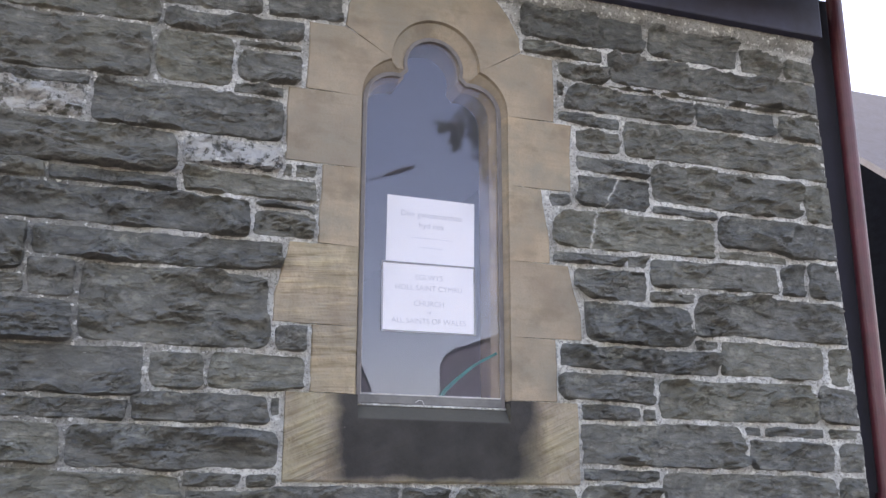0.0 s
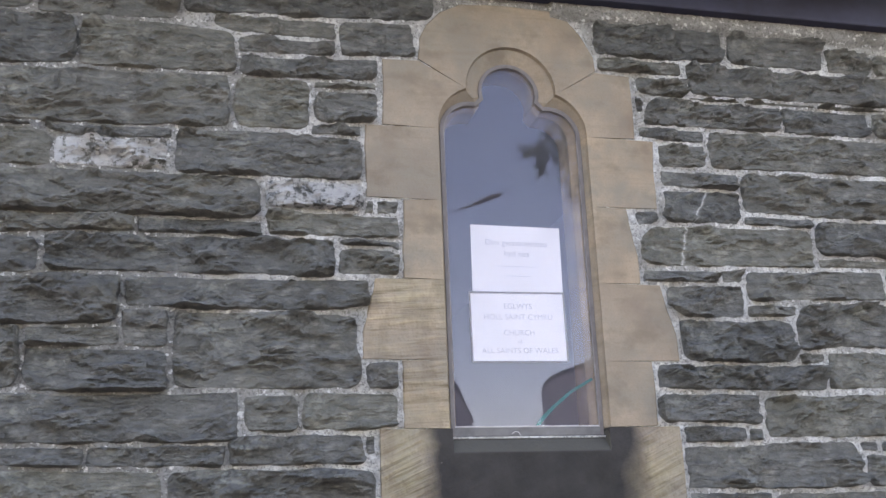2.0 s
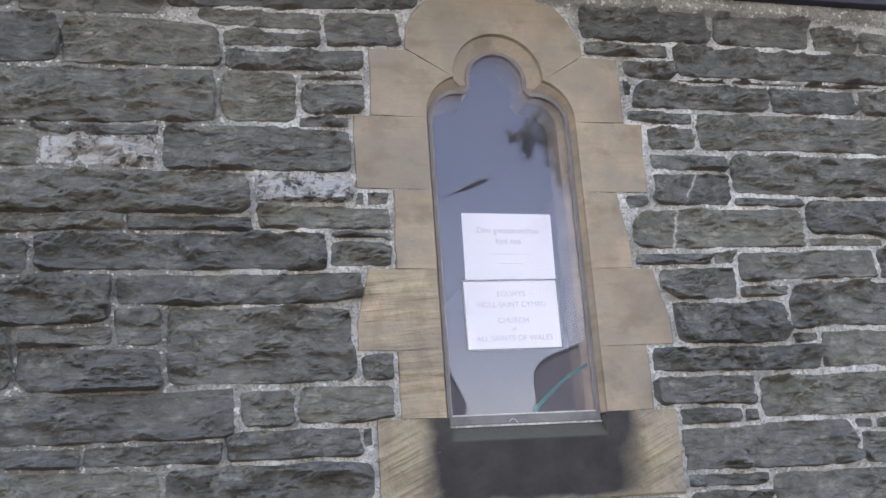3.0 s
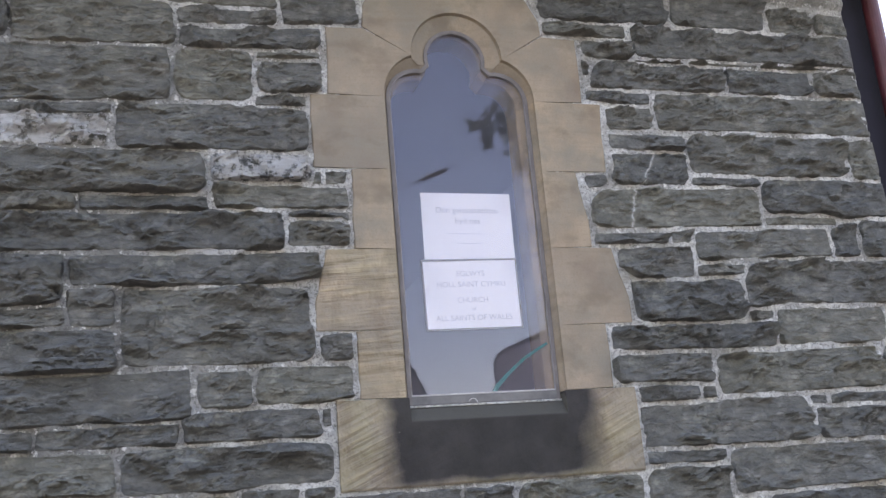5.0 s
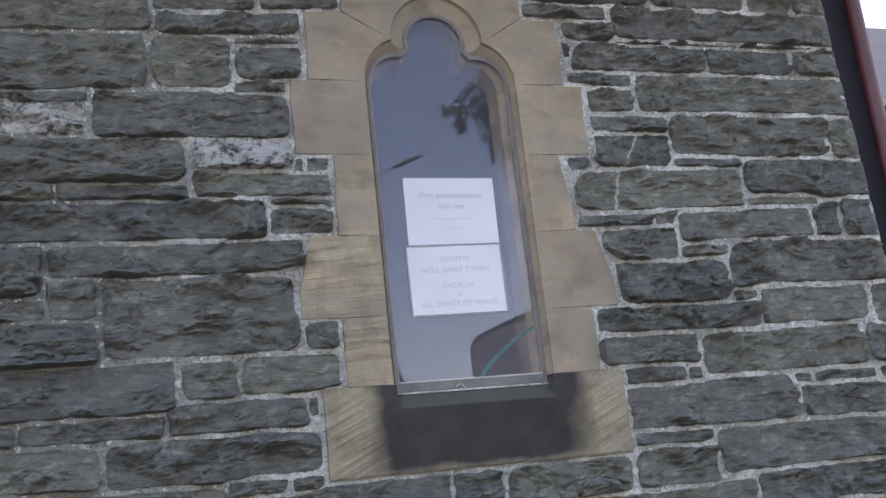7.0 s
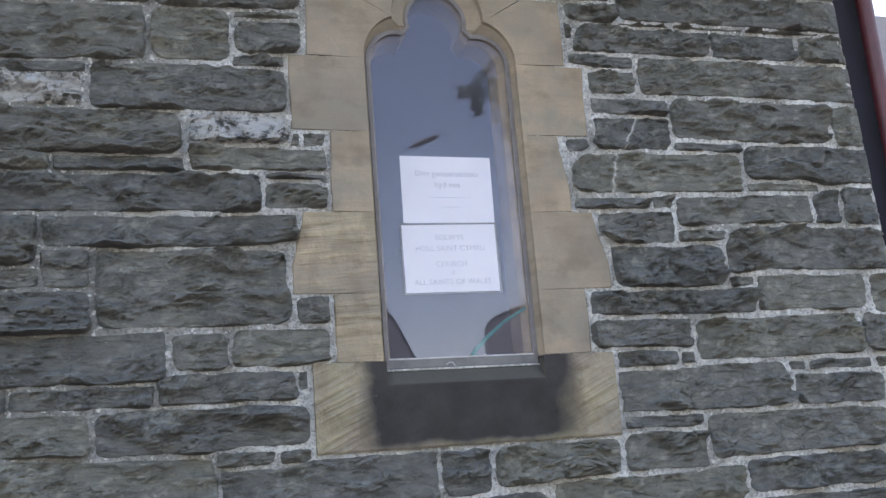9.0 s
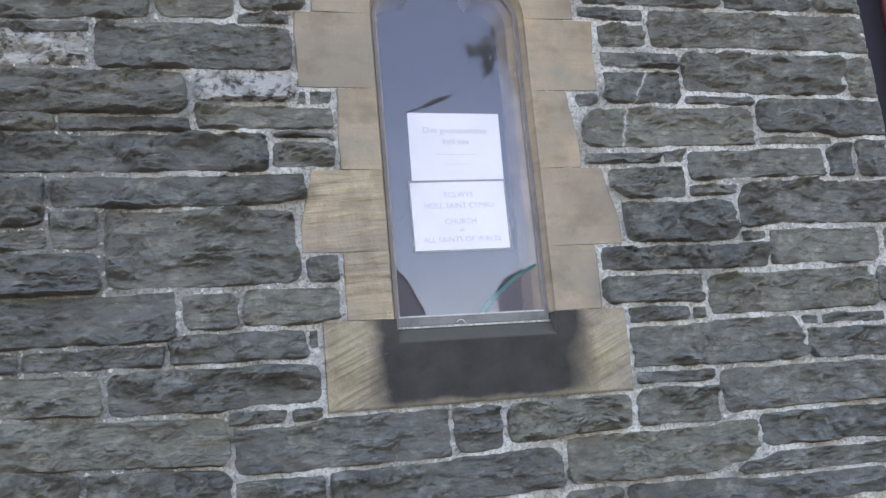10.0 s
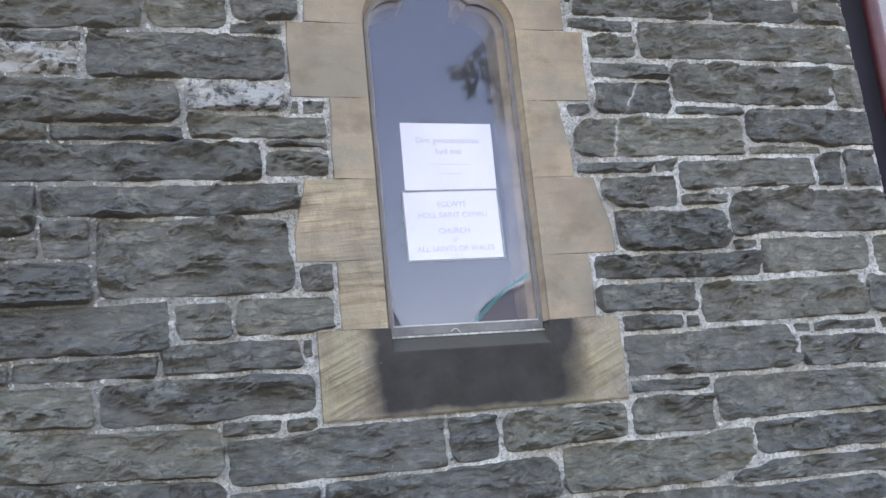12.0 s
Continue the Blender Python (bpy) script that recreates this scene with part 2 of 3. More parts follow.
WORN = plain_material("worn_bead", (0.18, 0.172, 0.172), 0.8, 0.0, 0.35, 22)
CHANNEL = plain_material("pale_grey_channel", (0.130, 0.117, 0.113), 0.85, 0.0, 0.25, 16)
LIP = plain_material("worn_pale_plastic", (0.36, 0.35, 0.34), 0.5, 0.0, 0.3, 30)
PAPER = plain_material("paper", (0.93, 0.93, 0.94), 0.7, 0.0, 0.02, 6)
INK = plain_material("faded_ink", (0.5, 0.5, 0.54), 0.8)
PALE_INK = plain_material("pale_ink", (0.60, 0.61, 0.68), 0.8)
TEAL = Mat("teal_reflection_colour", rough=0.9, spec=0.05).color((0.003, 0.110, 0.098)).m
MAROON = plain_material("maroon_paint", (0.065, 0.012, 0.017), 0.5, 0.0, 0.25, 14, 0.001)
FASCIA = plain_material("blue_black_paint", (0.018, 0.020, 0.042), 0.7, 0.0, 0.3, 9, 0.001)
DARK = plain_material("dark_paint", (0.007, 0.006, 0.013), 0.85, 0.0, 0.3, 9, 0.001)
SLATE = plain_material("roof_slate", (0.022, 0.030, 0.046), 0.9, 0.0, 0.25, 5, 0.004)
PLASTER = plain_material("inside_plaster", (0.42, 0.47, 0.54), 0.9, 0.0, 0.05, 1)
BOARDS = plain_material("floor_boards", (0.11, 0.10, 0.10), 0.6, 0.0, 0.3, 6)
ASPHALT = plain_material("worn_paving", (0.075, 0.073, 0.07), 0.9, 0.0, 0.25, 30, 0.004)
RENDERED = plain_material("house_stone", (0.13, 0.15, 0.20), 0.9, 0.0, 0.1, 3)
BARK = plain_material("bark", (0.17, 0.155, 0.15), 0.9, 0.0, 0.3, 12, 0.01)
LEAF = plain_material("leaves", (0.035, 0.062, 0.058), 0.6, 0.0, 0.35, 3)
METAL = plain_material("dark_metal", (0.05, 0.05, 0.055), 0.6, 0.2, 0.15, 10)
PANE = plain_material("house_window_glass", (0.03, 0.035, 0.04), 0.1)


# ---------------------------------------------------------------- builders
def mesh_of(name, verts, faces, mat, smooth=False):
    me = bpy.data.meshes.new(name)
    me.from_pydata(verts, [], faces)
    me.materials.append(mat)
    if smooth:
        me.polygons.foreach_set("use_smooth", [True] * len(me.polygons))
    me.update()
    return me


def part(name, bm, mat, parent=None, label=""):
    """Links a bmesh as one mesh object, under a thing or a part where one is given."""
    me = bpy.data.meshes.new(name)
    bmesh.ops.recalc_face_normals(bm, faces=bm.faces)
    bm.to_mesh(me)
    bm.free()
    me.materials.append(mat)
    ob = new(name, me)
    ob.parent = parent
    return tagged(ob, label)


def box(bm, x0, x1, y0, y1, z0, z1, bevel=0.0):
    m = Matrix.LocRotScale(((x0 + x1) / 2, (y0 + y1) / 2, (z0 + z1) / 2), None, (x1 - x0, y1 - y0, z1 - z0))
    vs = bmesh.ops.create_cube(bm, size=1, matrix=m)["verts"]
    if bevel:
        edges = list({e for v in vs for e in v.link_edges})
        bmesh.ops.bevel(bm, geom=edges, offset=bevel, segments=2, affect="EDGES", profile=0.5)
    return bm


def boxed(*dims, bevel=0.0):
    return box(bmesh.new(), *dims, bevel=bevel)


def tube(bm, points, radius, sides=12):
    """A round bar along points; radius: one number or one for each point."""
    radii = radius if isinstance(radius, (list, tuple)) else [radius] * len(points)
    rings = []
    for n, p in enumerate(points):
        a, b = Vector(points[max(n - 1, 0)]), Vector(points[min(n + 1, len(points) - 1)])
        q = (b - a).to_track_quat("Z", "Y")
        rings.append([bm.verts.new(Vector(p) + q @ Vector((radii[n] * math.cos(k * math.tau / sides), radii[n] * math.sin(k * math.tau / sides), 0))) for k in range(sides)])
    for a, b in zip(rings, rings[1:]):
        for k in range(sides):
            bm.faces.new((a[k], a[(k + 1) % sides], b[(k + 1) % sides], b[k]))
    bm.faces.new(rings[0])
    bm.faces.new(rings[-1])
    return bm


def prism(bm, outline, y0, y1):
    """A flat plate with that outline of (x, z), from y0 to y1."""
    a = [bm.verts.new((x, y0, z)) for x, z in outline]
    b = [bm.verts.new((x, y1, z)) for x, z in outline]
    bm.faces.new(a)
    bm.faces.new(b[::-1])
    for k in range(len(a)):
        n = (k + 1) % len(a)
        bm.faces.new((a[k], b[k], b[n], a[n]))
    return bm


def structure(name, ob, label, category):
    ob.name = name
    return tagged(ob, label, category, kind="structure")


# ---------------------------------------------------------------- the setting
ground = structure("ground", part("ground", boxed(-400, 400, -400, 400, -0.3, 0.0), ASPHALT), "worn grey paved ground beside the church wall", "ground")

CORNER = 1.54
HOLE = (-0.235, 0.335, 1.76, 3.15)
bm = bmesh.new()
SPLAY = (-0.75, 0.86, 1.55, 3.30)
for (hx0, hx1, hz0, hz1), y0, y1 in ((HOLE, 0.022, 0.17), (SPLAY, 0.17, 0.45)):
    box(bm, -4.0, hx0, y0, y1, -0.1, 3.40)
    box(bm, hx1, CORNER - 0.030, y0, y1, -0.1, 3.40)
    box(bm, hx0, hx1, y0, y1, -0.1, hz0)
    box(bm, hx0, hx1, y0, y1, hz1, 3.40)
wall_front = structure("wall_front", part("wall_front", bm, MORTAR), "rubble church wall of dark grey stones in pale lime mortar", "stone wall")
structure("wall_lining", part("wall_lining", boxed(CORNER - 0.45, CORNER - 0.25, 0.45, 5.6, -0.1, 3.4), PLASTER), "dim plastered side wall inside the church", "wall")
structure("wall_side", part("wall_side", boxed(CORNER - 0.25, CORNER - 0.012, 0.45, 6.0, -0.1, 3.4), MORTAR), "side wall of the church in pale mortar", "stone wall")
structure("wall_far", part("wall_far", boxed(-4.0, CORNER - 0.25, 5.6, 6.0, -0.1, 3.4), PLASTER), "plastered back wall inside the church", "wall")
structure("wall_end", part("wall_end", boxed(-4.4, -4.0, 0.014, 6.0, -0.1, 3.4), PLASTER), "plastered end wall inside the church", "wall")
structure("floor", part("floor", boxed(-4.0, CORNER - 0.45, 0.45, 5.6, 0.0, 0.2), BOARDS), "brown boarded floor inside the church", "floor")
structure("ceiling", part("ceiling", boxed(-4.4, CORNER - 0.012, 0.014, 6.0, 3.4, 3.46), PLASTER), "plain plastered ceiling inside the church", "ceiling")


# roof over the wall
bm = bmesh.new()
for side in (-1, 1):
    y = 3.0 + side * 3.35
    q = [(-4.6, y, 3.42), (CORNER + 0.14, y, 3.42), (CORNER + 0.14, 3.0, 6.3), (-4.6, 3.0, 6.3)]
    lo = [bm.verts.new(p) for p in q]
    hi = [bm.verts.new((p[0], p[1], p[2] + 0.12)) for p in q]
    bm.faces.new(lo)
    bm.faces.new(hi)
    for k in range(4):
        bm.faces.new((lo[k], lo[(k + 1) % 4], hi[(k + 1) % 4], hi[k]))
structure("roof", part("roof", bm, SLATE), "grey slate church roof above the eaves", "roof")
structure("trim_eaves", part("trim_eaves", boxed(-4.6, CORNER + 0.004, -0.05, 0.006, 3.318, 3.90, bevel=0.006), FASCIA), "dark painted fascia board under the eaves", "fascia board")
# dark boxed pipe and maroon downpipe at the wall's corner
downpipe = tagged(new("downpipe"), "maroon painted round downpipe beside the wall's corner", "downpipe")
downpipe.location = (CORNER + 0.136, 0.02, 0)
part("pipe", tube(bmesh.new(), [(0, 0, 0), (0, 0, 3.6)], 0.029, 20), MAROON, downpipe)
for z in (0.4, 1.6):
    part("collar", tube(bmesh.new(), [(0, 0, z), (0, 0, z + 0.09)], 0.037, 20), MAROON, downpipe)
part("backing_board", boxed(-0.140, 0.022, 0.040, 0.09, 0.0, 3.55, bevel=0.006), DARK, downpipe, "dark painted board behind the pipe")

# ---------------------------------------------------------------- the stone window
MID, SPRING = 0.055, 2.86


def foil_curve(half, lobe_x, lobe_r, lobe_end, foil_r, foil_end, foot, steps=10):
    """An opening's edge as (x, z), from the foot of one jamb over the three foils to the other foot."""
    right = [(half, foot), (half, 2.137), (half, 2.375), (half, 2.62), (half, 2.853)]
    for k in range(steps + 1):
        a = radians(lobe_end * k / steps)
        right.append((lobe_x + lobe_r * math.cos(a), SPRING + lobe_r * math.sin(a)))
    for k in range(steps + 1):
        a = radians(foil_end + (90 - foil_end) * k / steps)
        right.append((foil_r * math.cos(a), 3.0 + foil_r * math.sin(a)))
    left = [(-x, z) for x, z in right[-2::-1]]
    return [(MID + x, z) for x, z in right + left]


FOOT = 1.944
ARRIS = foil_curve(0.242, 0.100, 0.142, 70.0, 0.148, -2.3, FOOT)
HOLLOW = foil_curve(0.2375, 0.113, 0.1245, 85.0, 0.128, -13.0, FOOT)
THROAT = foil_curve(0.230, 0.1286, 0.1014, 99.0, 0.0998, -13.0, FOOT)
INNER = foil_curve(0.204, 0.120, 0.084, 100.0, 0.091, -20.0, FOOT)
LAST = len(ARRIS) - 1
STEP = foil_curve(0.2405, 0.102, 0.1385, 72.0, 0.1445, -4.0, FOOT)
LOFT = ((ARRIS, 0.0), (STEP, 0.013), (HOLLOW, 0.019), (THROAT, 0.033), (THROAT, 0.041), (INNER, 0.075), (INNER, 0.16))


def dressed(name, outline, span, mat, parent, label=""):
    """A dressed block: its outline on the wall (without the opening) and the span of the opening's edge that it bounds."""
    a, b = span
    bm = bmesh.new()
    inner = [curve[a:b + 1] for curve, _ in LOFT]
    n = b - a
    # the outline, walked in as many steps as the opening's edge has
    far = [0.0]
    for p, q in zip(outline, outline[1:]):
        far.append(far[-1] + math.dist(p, q))
    edge = [0.0]
    for p, q in zip(inner[0], inner[0][1:]):
        edge.append(edge[-1] + math.dist(p, q))
    stops = [d / edge[-1] for d in edge]
    stops = sorted(stops + [d / far[-1] for d in far if min(abs(d / far[-1] - s) for s in stops) > 0.004])

    def walked(line, lens, s):
        d = s * lens[-1]
        k = max(i for i in range(len(lens) - 1) if lens[i] <= d + 1e-9)
        f = min(1.0, (d - lens[k]) / max(lens[k + 1] - lens[k], 1e-9))
        return (line[k][0] + f * (line[k + 1][0] - line[k][0]), line[k][1] + f * (line[k + 1][1] - line[k][1]))

    outer = [walked(outline, far, s) for s in stops]
    rings = [[(x, 0.16, z) for x, z in outer], [(x, 0.004, z) for x, z in outer]]
    rim = [walked(inner[0], edge, s) for s in stops]
    soft = [(x + 0.004 * (u - x) / max(math.dist((x, z), (u, w)), 1e-6), z + 0.004 * (w - z) / max(math.dist((x, z), (u, w)), 1e-6)) for (x, z), (u, w) in zip(outer, rim)]
    rings.append([(x, 0.0, z) for x, z in soft])
    for line, (_, y) in zip(inner, LOFT):
        rings.append([(x, y, z) for x, z in (walked(line, edge, s) for s in stops)])
    rows = [[bm.verts.new(p) for p in ring] for ring in rings]
    for lo, hi in zip(rows, rows[1:]):
        for k in range(len(stops) - 1):
            bm.faces.new((lo[k], lo[k + 1], hi[k + 1], hi[k]))
    for k in (0, -1):
        bm.faces.new([r[k] for r in rows])
    return part(name, bm, mat, parent, label)


J = 0.0022
surround = structure("window_surround", new("window_surround"), "buff sandstone trefoil window surround with toothed quoins", "window surround")
# the spans run up the jamb at larger x, over the head, and down the other jamb
RIGHT = ((0, 1, 0.446, 0.446, 1.944, 2.137), (1, 2, 0.537, 0.498, 2.137, 2.375), (2, 3, 0.434, 0.410, 2.375, 2.62), (3, 4, 0.514, 0.524, 2.62, 2.853))
LEFT = ((0, 1, -0.316, -0.317, 1.944, 2.137), (1, 2, -0.430, -0.389, 2.137, 2.375), (2, 3, -0.306, -0.301, 2.375, 2.62), (3, 4, -0.413, -0.411, 2.62, 2.853))


def corners(xb, xt, z0, z1):
    """The outer edge of a quoin, slightly uneven, from its foot to its top."""
    d = 0.35 * (z1 - z0)
    return [(xb, z0 + J), (xb + random.uniform(-0.004, 0.004), z0 + d), ((xb + xt) / 2 + random.uniform(-0.006, 0.006), z1 - d), (xt, z1 - J)]


for a, b, xb, xt, z0, z1 in RIGHT:
    dressed("quoin", corners(xb, xt, z0, z1), (a, b), SAND, surround)
for n, (a, b, xb, xt, z0, z1) in enumerate(LEFT):
    dressed("quoin", corners(xb, xt, z0, z1)[::-1], (LAST - b, LAST - a), TOOLED if n < 2 else SAND, surround)
EDGE = 4 + 11
shoulder_r = [(0.461, 2.857), (0.465, 2.97), (0.462, 3.077), (0.40, 3.079), (0.347, 3.082)]
shoulder_l = [(-0.243, 3.078), (-0.30, 3.076), (-0.357, 3.075), (-0.354, 2.97), (-0.360, 2.855)]
dressed("shoulder_block", shoulder_r, (4, EDGE + 1), SAND, surround)
dressed("shoulder_block", shoulder_l, (LAST - EDGE - 1, LAST - 4), SAND, surround)
head = [(0.347, 3.087), (0.343, 3.135), (0.303, 3.213), (0.262, 3.262), (0.21, 3.292), (0.03, 3.297), (-0.10, 3.288), (-0.168, 3.253), (-0.212, 3.205), (-0.235, 3.158), (-0.243, 3.084)]
dressed("head_block", head, (EDGE + 1, LAST - EDGE - 1), SAND, surround)

# sill block with its sloped weathering, cut down between the jambs
ARRIS_Z, REST = 1.876, 1.921
bm = bmesh.new()
x0, x1, z0, z1 = -0.384, 0.510, 1.700, 1.9435
half = 0.2315
cols = [x0, MID - 0.2345, MID - half, MID + half, MID + 0.2345, x1]
rows = []
for x in cols:
    inside = abs(x - MID) <= half + 0.001
    brow, back = (ARRIS_Z, REST) if inside else (z1 - 0.042, z1 - 0.001)
    rows.append([bm.verts.new(p) for p in ((x, 0.15, z0), (x, -0.005, z0), (x, -0.009, z0 + 0.006), (x, -0.009, brow), (x, 0.030 if inside else -0.006, back), (x, 0.15, back + 0.001))])
for p, q in zip(rows, rows[1:]):
    for k in range(6):
        bm.faces.new((p[k], q[k], q[(k + 1) % 6], p[(k + 1) % 6]))
bm.faces.new(rows[0])
bm.faces.new(rows[-1])
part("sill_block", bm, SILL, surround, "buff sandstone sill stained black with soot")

# clear plastic sheet, bead, inner glass
window = structure("window_1", new("window_1"), "trefoil-headed window behind a clear plastic sheet", "window")


def plate(curve, y0, y1):
    return prism(bmesh.new(), curve, y0, y1)


GLAZED = foil_curve(0.230, 0.1286, 0.1014, 99.0, 0.0998, -13.0, REST + 0.001)
sheet = part("plastic_sheet", plate(GLAZED, 0.037, 0.040), SHEET, window, "clear glossy plastic sheet")
sheet.visible_shadow = False
pane = part("pane", plate(foil_curve(0.204, 0.120, 0.084, 100.0, 0.091, -20.0, REST + 0.002), 0.070, 0.073), GLASS, window, "dark window glass")
pane.visible_shadow = False


def bead(curve_a, curve_b, y0, y1, first, last):
    bm = bmesh.new()
    for k in range(first, last):
        (ax, az), (bx, bz), (cx, cz), (dx, dz) = curve_a[k], curve_a[k + 1], curve_b[k + 1], curve_b[k]
        f = [bm.verts.new(p) for p in ((ax, y0, az), (bx, y0, bz), (cx, y0, cz), (dx, y0, dz))]
        g = [bm.verts.new(p) for p in ((ax, y1, az), (bx, y1, bz), (cx, y1, cz), (dx, y1, dz))]
        bm.faces.new(f)
        bm.faces.new(g)
        for n in range(4):
            bm.faces.new((f[n], f[(n + 1) % 4], g[(n + 1) % 4], g[n]))
    bmesh.ops.remove_doubles(bm, verts=bm.verts, dist=1e-5)
    return bm


BEADED = foil_curve(0.2195, 0.1286, 0.0909, 102.0, 0.0903, -18.0, REST + 0.001)
RIMMED = foil_curve(0.2175, 0.1286, 0.0889, 102.0, 0.0885, -18.0, REST + 0.001)
part("channel", bead(GLAZED, BEADED, 0.028, 0.0365, 0, LAST), CHANNEL, window, "pale grey plastic edge channel")
part("bead", bead(BEADED, RIMMED, 0.0295, 0.0366, 0, LAST), WORN, window, "thin white sealing bead")
part("bottom_rail", boxed(MID - 0.2295, MID + 0.2295, 0.029, 0.0365, 1.9225, 1.949, bevel=0.003), BEAD, window, "grey bottom rail")
part("rail_lip", boxed(MID - 0.232, MID + 0.232, 0.022, 0.0285, 1.9165, 1.9222, bevel=0.0015), MORTAR, window, "thin white drip edge")
part("rail_top", boxed(MID - 0.2245, MID + 0.2245, 0.030, 0.0362, 1.9492, 1.9530, bevel=0.001), LIP, window, "pale worn top of the rail")
part("wire_end", tube(bmesh.new(), [(0.002, 0.024, 1.929), (0.010, 0.0195, 1.9355), (0.020, 0.0185, 1.934), (0.025, 0.0185, 1.926), (0.029, 0.0185, 1.917)], 0.0011, 6), LIP, window, "loose curl of white wire")

# ---------------------------------------------------------------- rubble stones of the wall
STONES = []


def lay(x0, x1, z0, z1, tilt=0.0, mat=None):
    """Notes a stone's bed and head, ends and tilt."""
    STONES.append((x0, x1, z0, z1, math.tan(radians(tilt)), mat))


def course(*stones):
    """Stones as (x0, x1, z0, z1[, tilt]) in centimetres and degrees."""
    for s in stones:
        lay(*[c / 100 for c in s[:4]], *s[4:5])


def level(s, x, head):
    """Height of a stone's head or bed at x."""
    return s[3 if head else 2] + (x - (s[0] + s[1]) / 2) * s[4]


def joints(s, dressed_edges):
    """How far each edge of a stone grows towards its neighbours, so that only a thin joint stays."""
    grow = {}
    mid_x, mid_z = (s[0] + s[1]) / 2, (s[2] + s[3]) / 2
    thin = 0.0085 if s[0] > 0.3 else 0.0065 if s[1] > -0.62 else 0.0035
    near = [o for o in STONES if o is not s and o[0] < s[1] + 0.15 and o[1] > s[0] - 0.15 and o[2] < s[3] + 0.2 and o[3] > s[2] - 0.2]
    for head in (True, False):
        want = thin * random.uniform(0.7, 1.5)
        row = []
        for k in range(13):
            x = s[0] + (s[1] - s[0]) * (k + 0.5) / 13
            z = level(s, x, head)
            best, most = 0.05, 0.5
            for o in near:
                if o[0] - 0.006 <= x <= o[1] + 0.006:
                    oc = (level(o, x, True) + level(o, x, False)) / 2
                    if (oc > level(s, x, True) - 0.4 * (s[3] - s[2])) if head else (oc < level(s, x, False) + 0.4 * (s[3] - s[2])):
                        gap = (level(o, x, False) - z) if head else (z - level(o, x, True))
                        best = min(best, gap)
            for qx0, qx1, qz0, qz1 in dressed_edges:
                if qx0 - 0.004 <= x <= qx1 + 0.004 and ((qz0 + qz1) / 2 > mid_z) == head:
                    gap = (qz0 - z) if head else (z - qz1)
                    if gap < best:
                        best, most = gap, 1.0
            row.append(0.005 if best > 0.045 else max(-0.014, min(0.013, (best - want) * most)))
        grow[head] = [(row[max(k - 1, 0)] + 2 * row[k] + row[min(k + 1, 12)]) / 4 for k in range(13)]
    for side in ("left", "right"):
        want = thin * random.uniform(0.7, 1.4)
        row = []
        for k in range(7):
            z = s[2] + (s[3] - s[2]) * (k + 0.5) / 7
            x = s[1] if side == "right" else s[0]
            best, most = 0.06, 0.5
            for o in near:
                if level(o, x, False) - 0.004 <= z + (x - mid_x) * s[4] <= level(o, x, True) + 0.004:
                    oc = (o[0] + o[1]) / 2
                    if (oc > mid_x) == (side == "right"):
                        best = min(best, (o[0] - x) if side == "right" else (x - o[1]))
            for qx0, qx1, qz0, qz1 in dressed_edges:
                if qz0 - 0.004 <= z <= qz1 + 0.004 and ((qx0 + qx1) / 2 > mid_x) == (side == "right"):
                    gap = (qx0 - x) if side == "right" else (x - qx1)
                    if gap < best:
                        best, most = gap - 0.004, 1.0
            row.append(0.006 if best > 0.05 else max(-0.014, min(0.014, (best - want) * most)))
        grow[side] = [(row[max(k - 1, 0)] + 2 * row[k] + row[min(k + 1, 6)]) / 4 for k in range(7)]
    return grow


def batter(x, z):
    """The wall's end leans: its foot stands further out than its head."""
    return x + 0.042 * max(0.0, min(1.3, 3.05 - z)) * max(0.0, min(1.0, (x - 1.15) / 0.39))


def along(row, f):
    """A value on a row of even samples, at f from 0 to 1."""
    p = max(0.0, min(len(row) - 1.001, f * len(row) - 0.5))
    k = int(p)
    return row[k] + (row[k + 1] - row[k]) * (p - k)


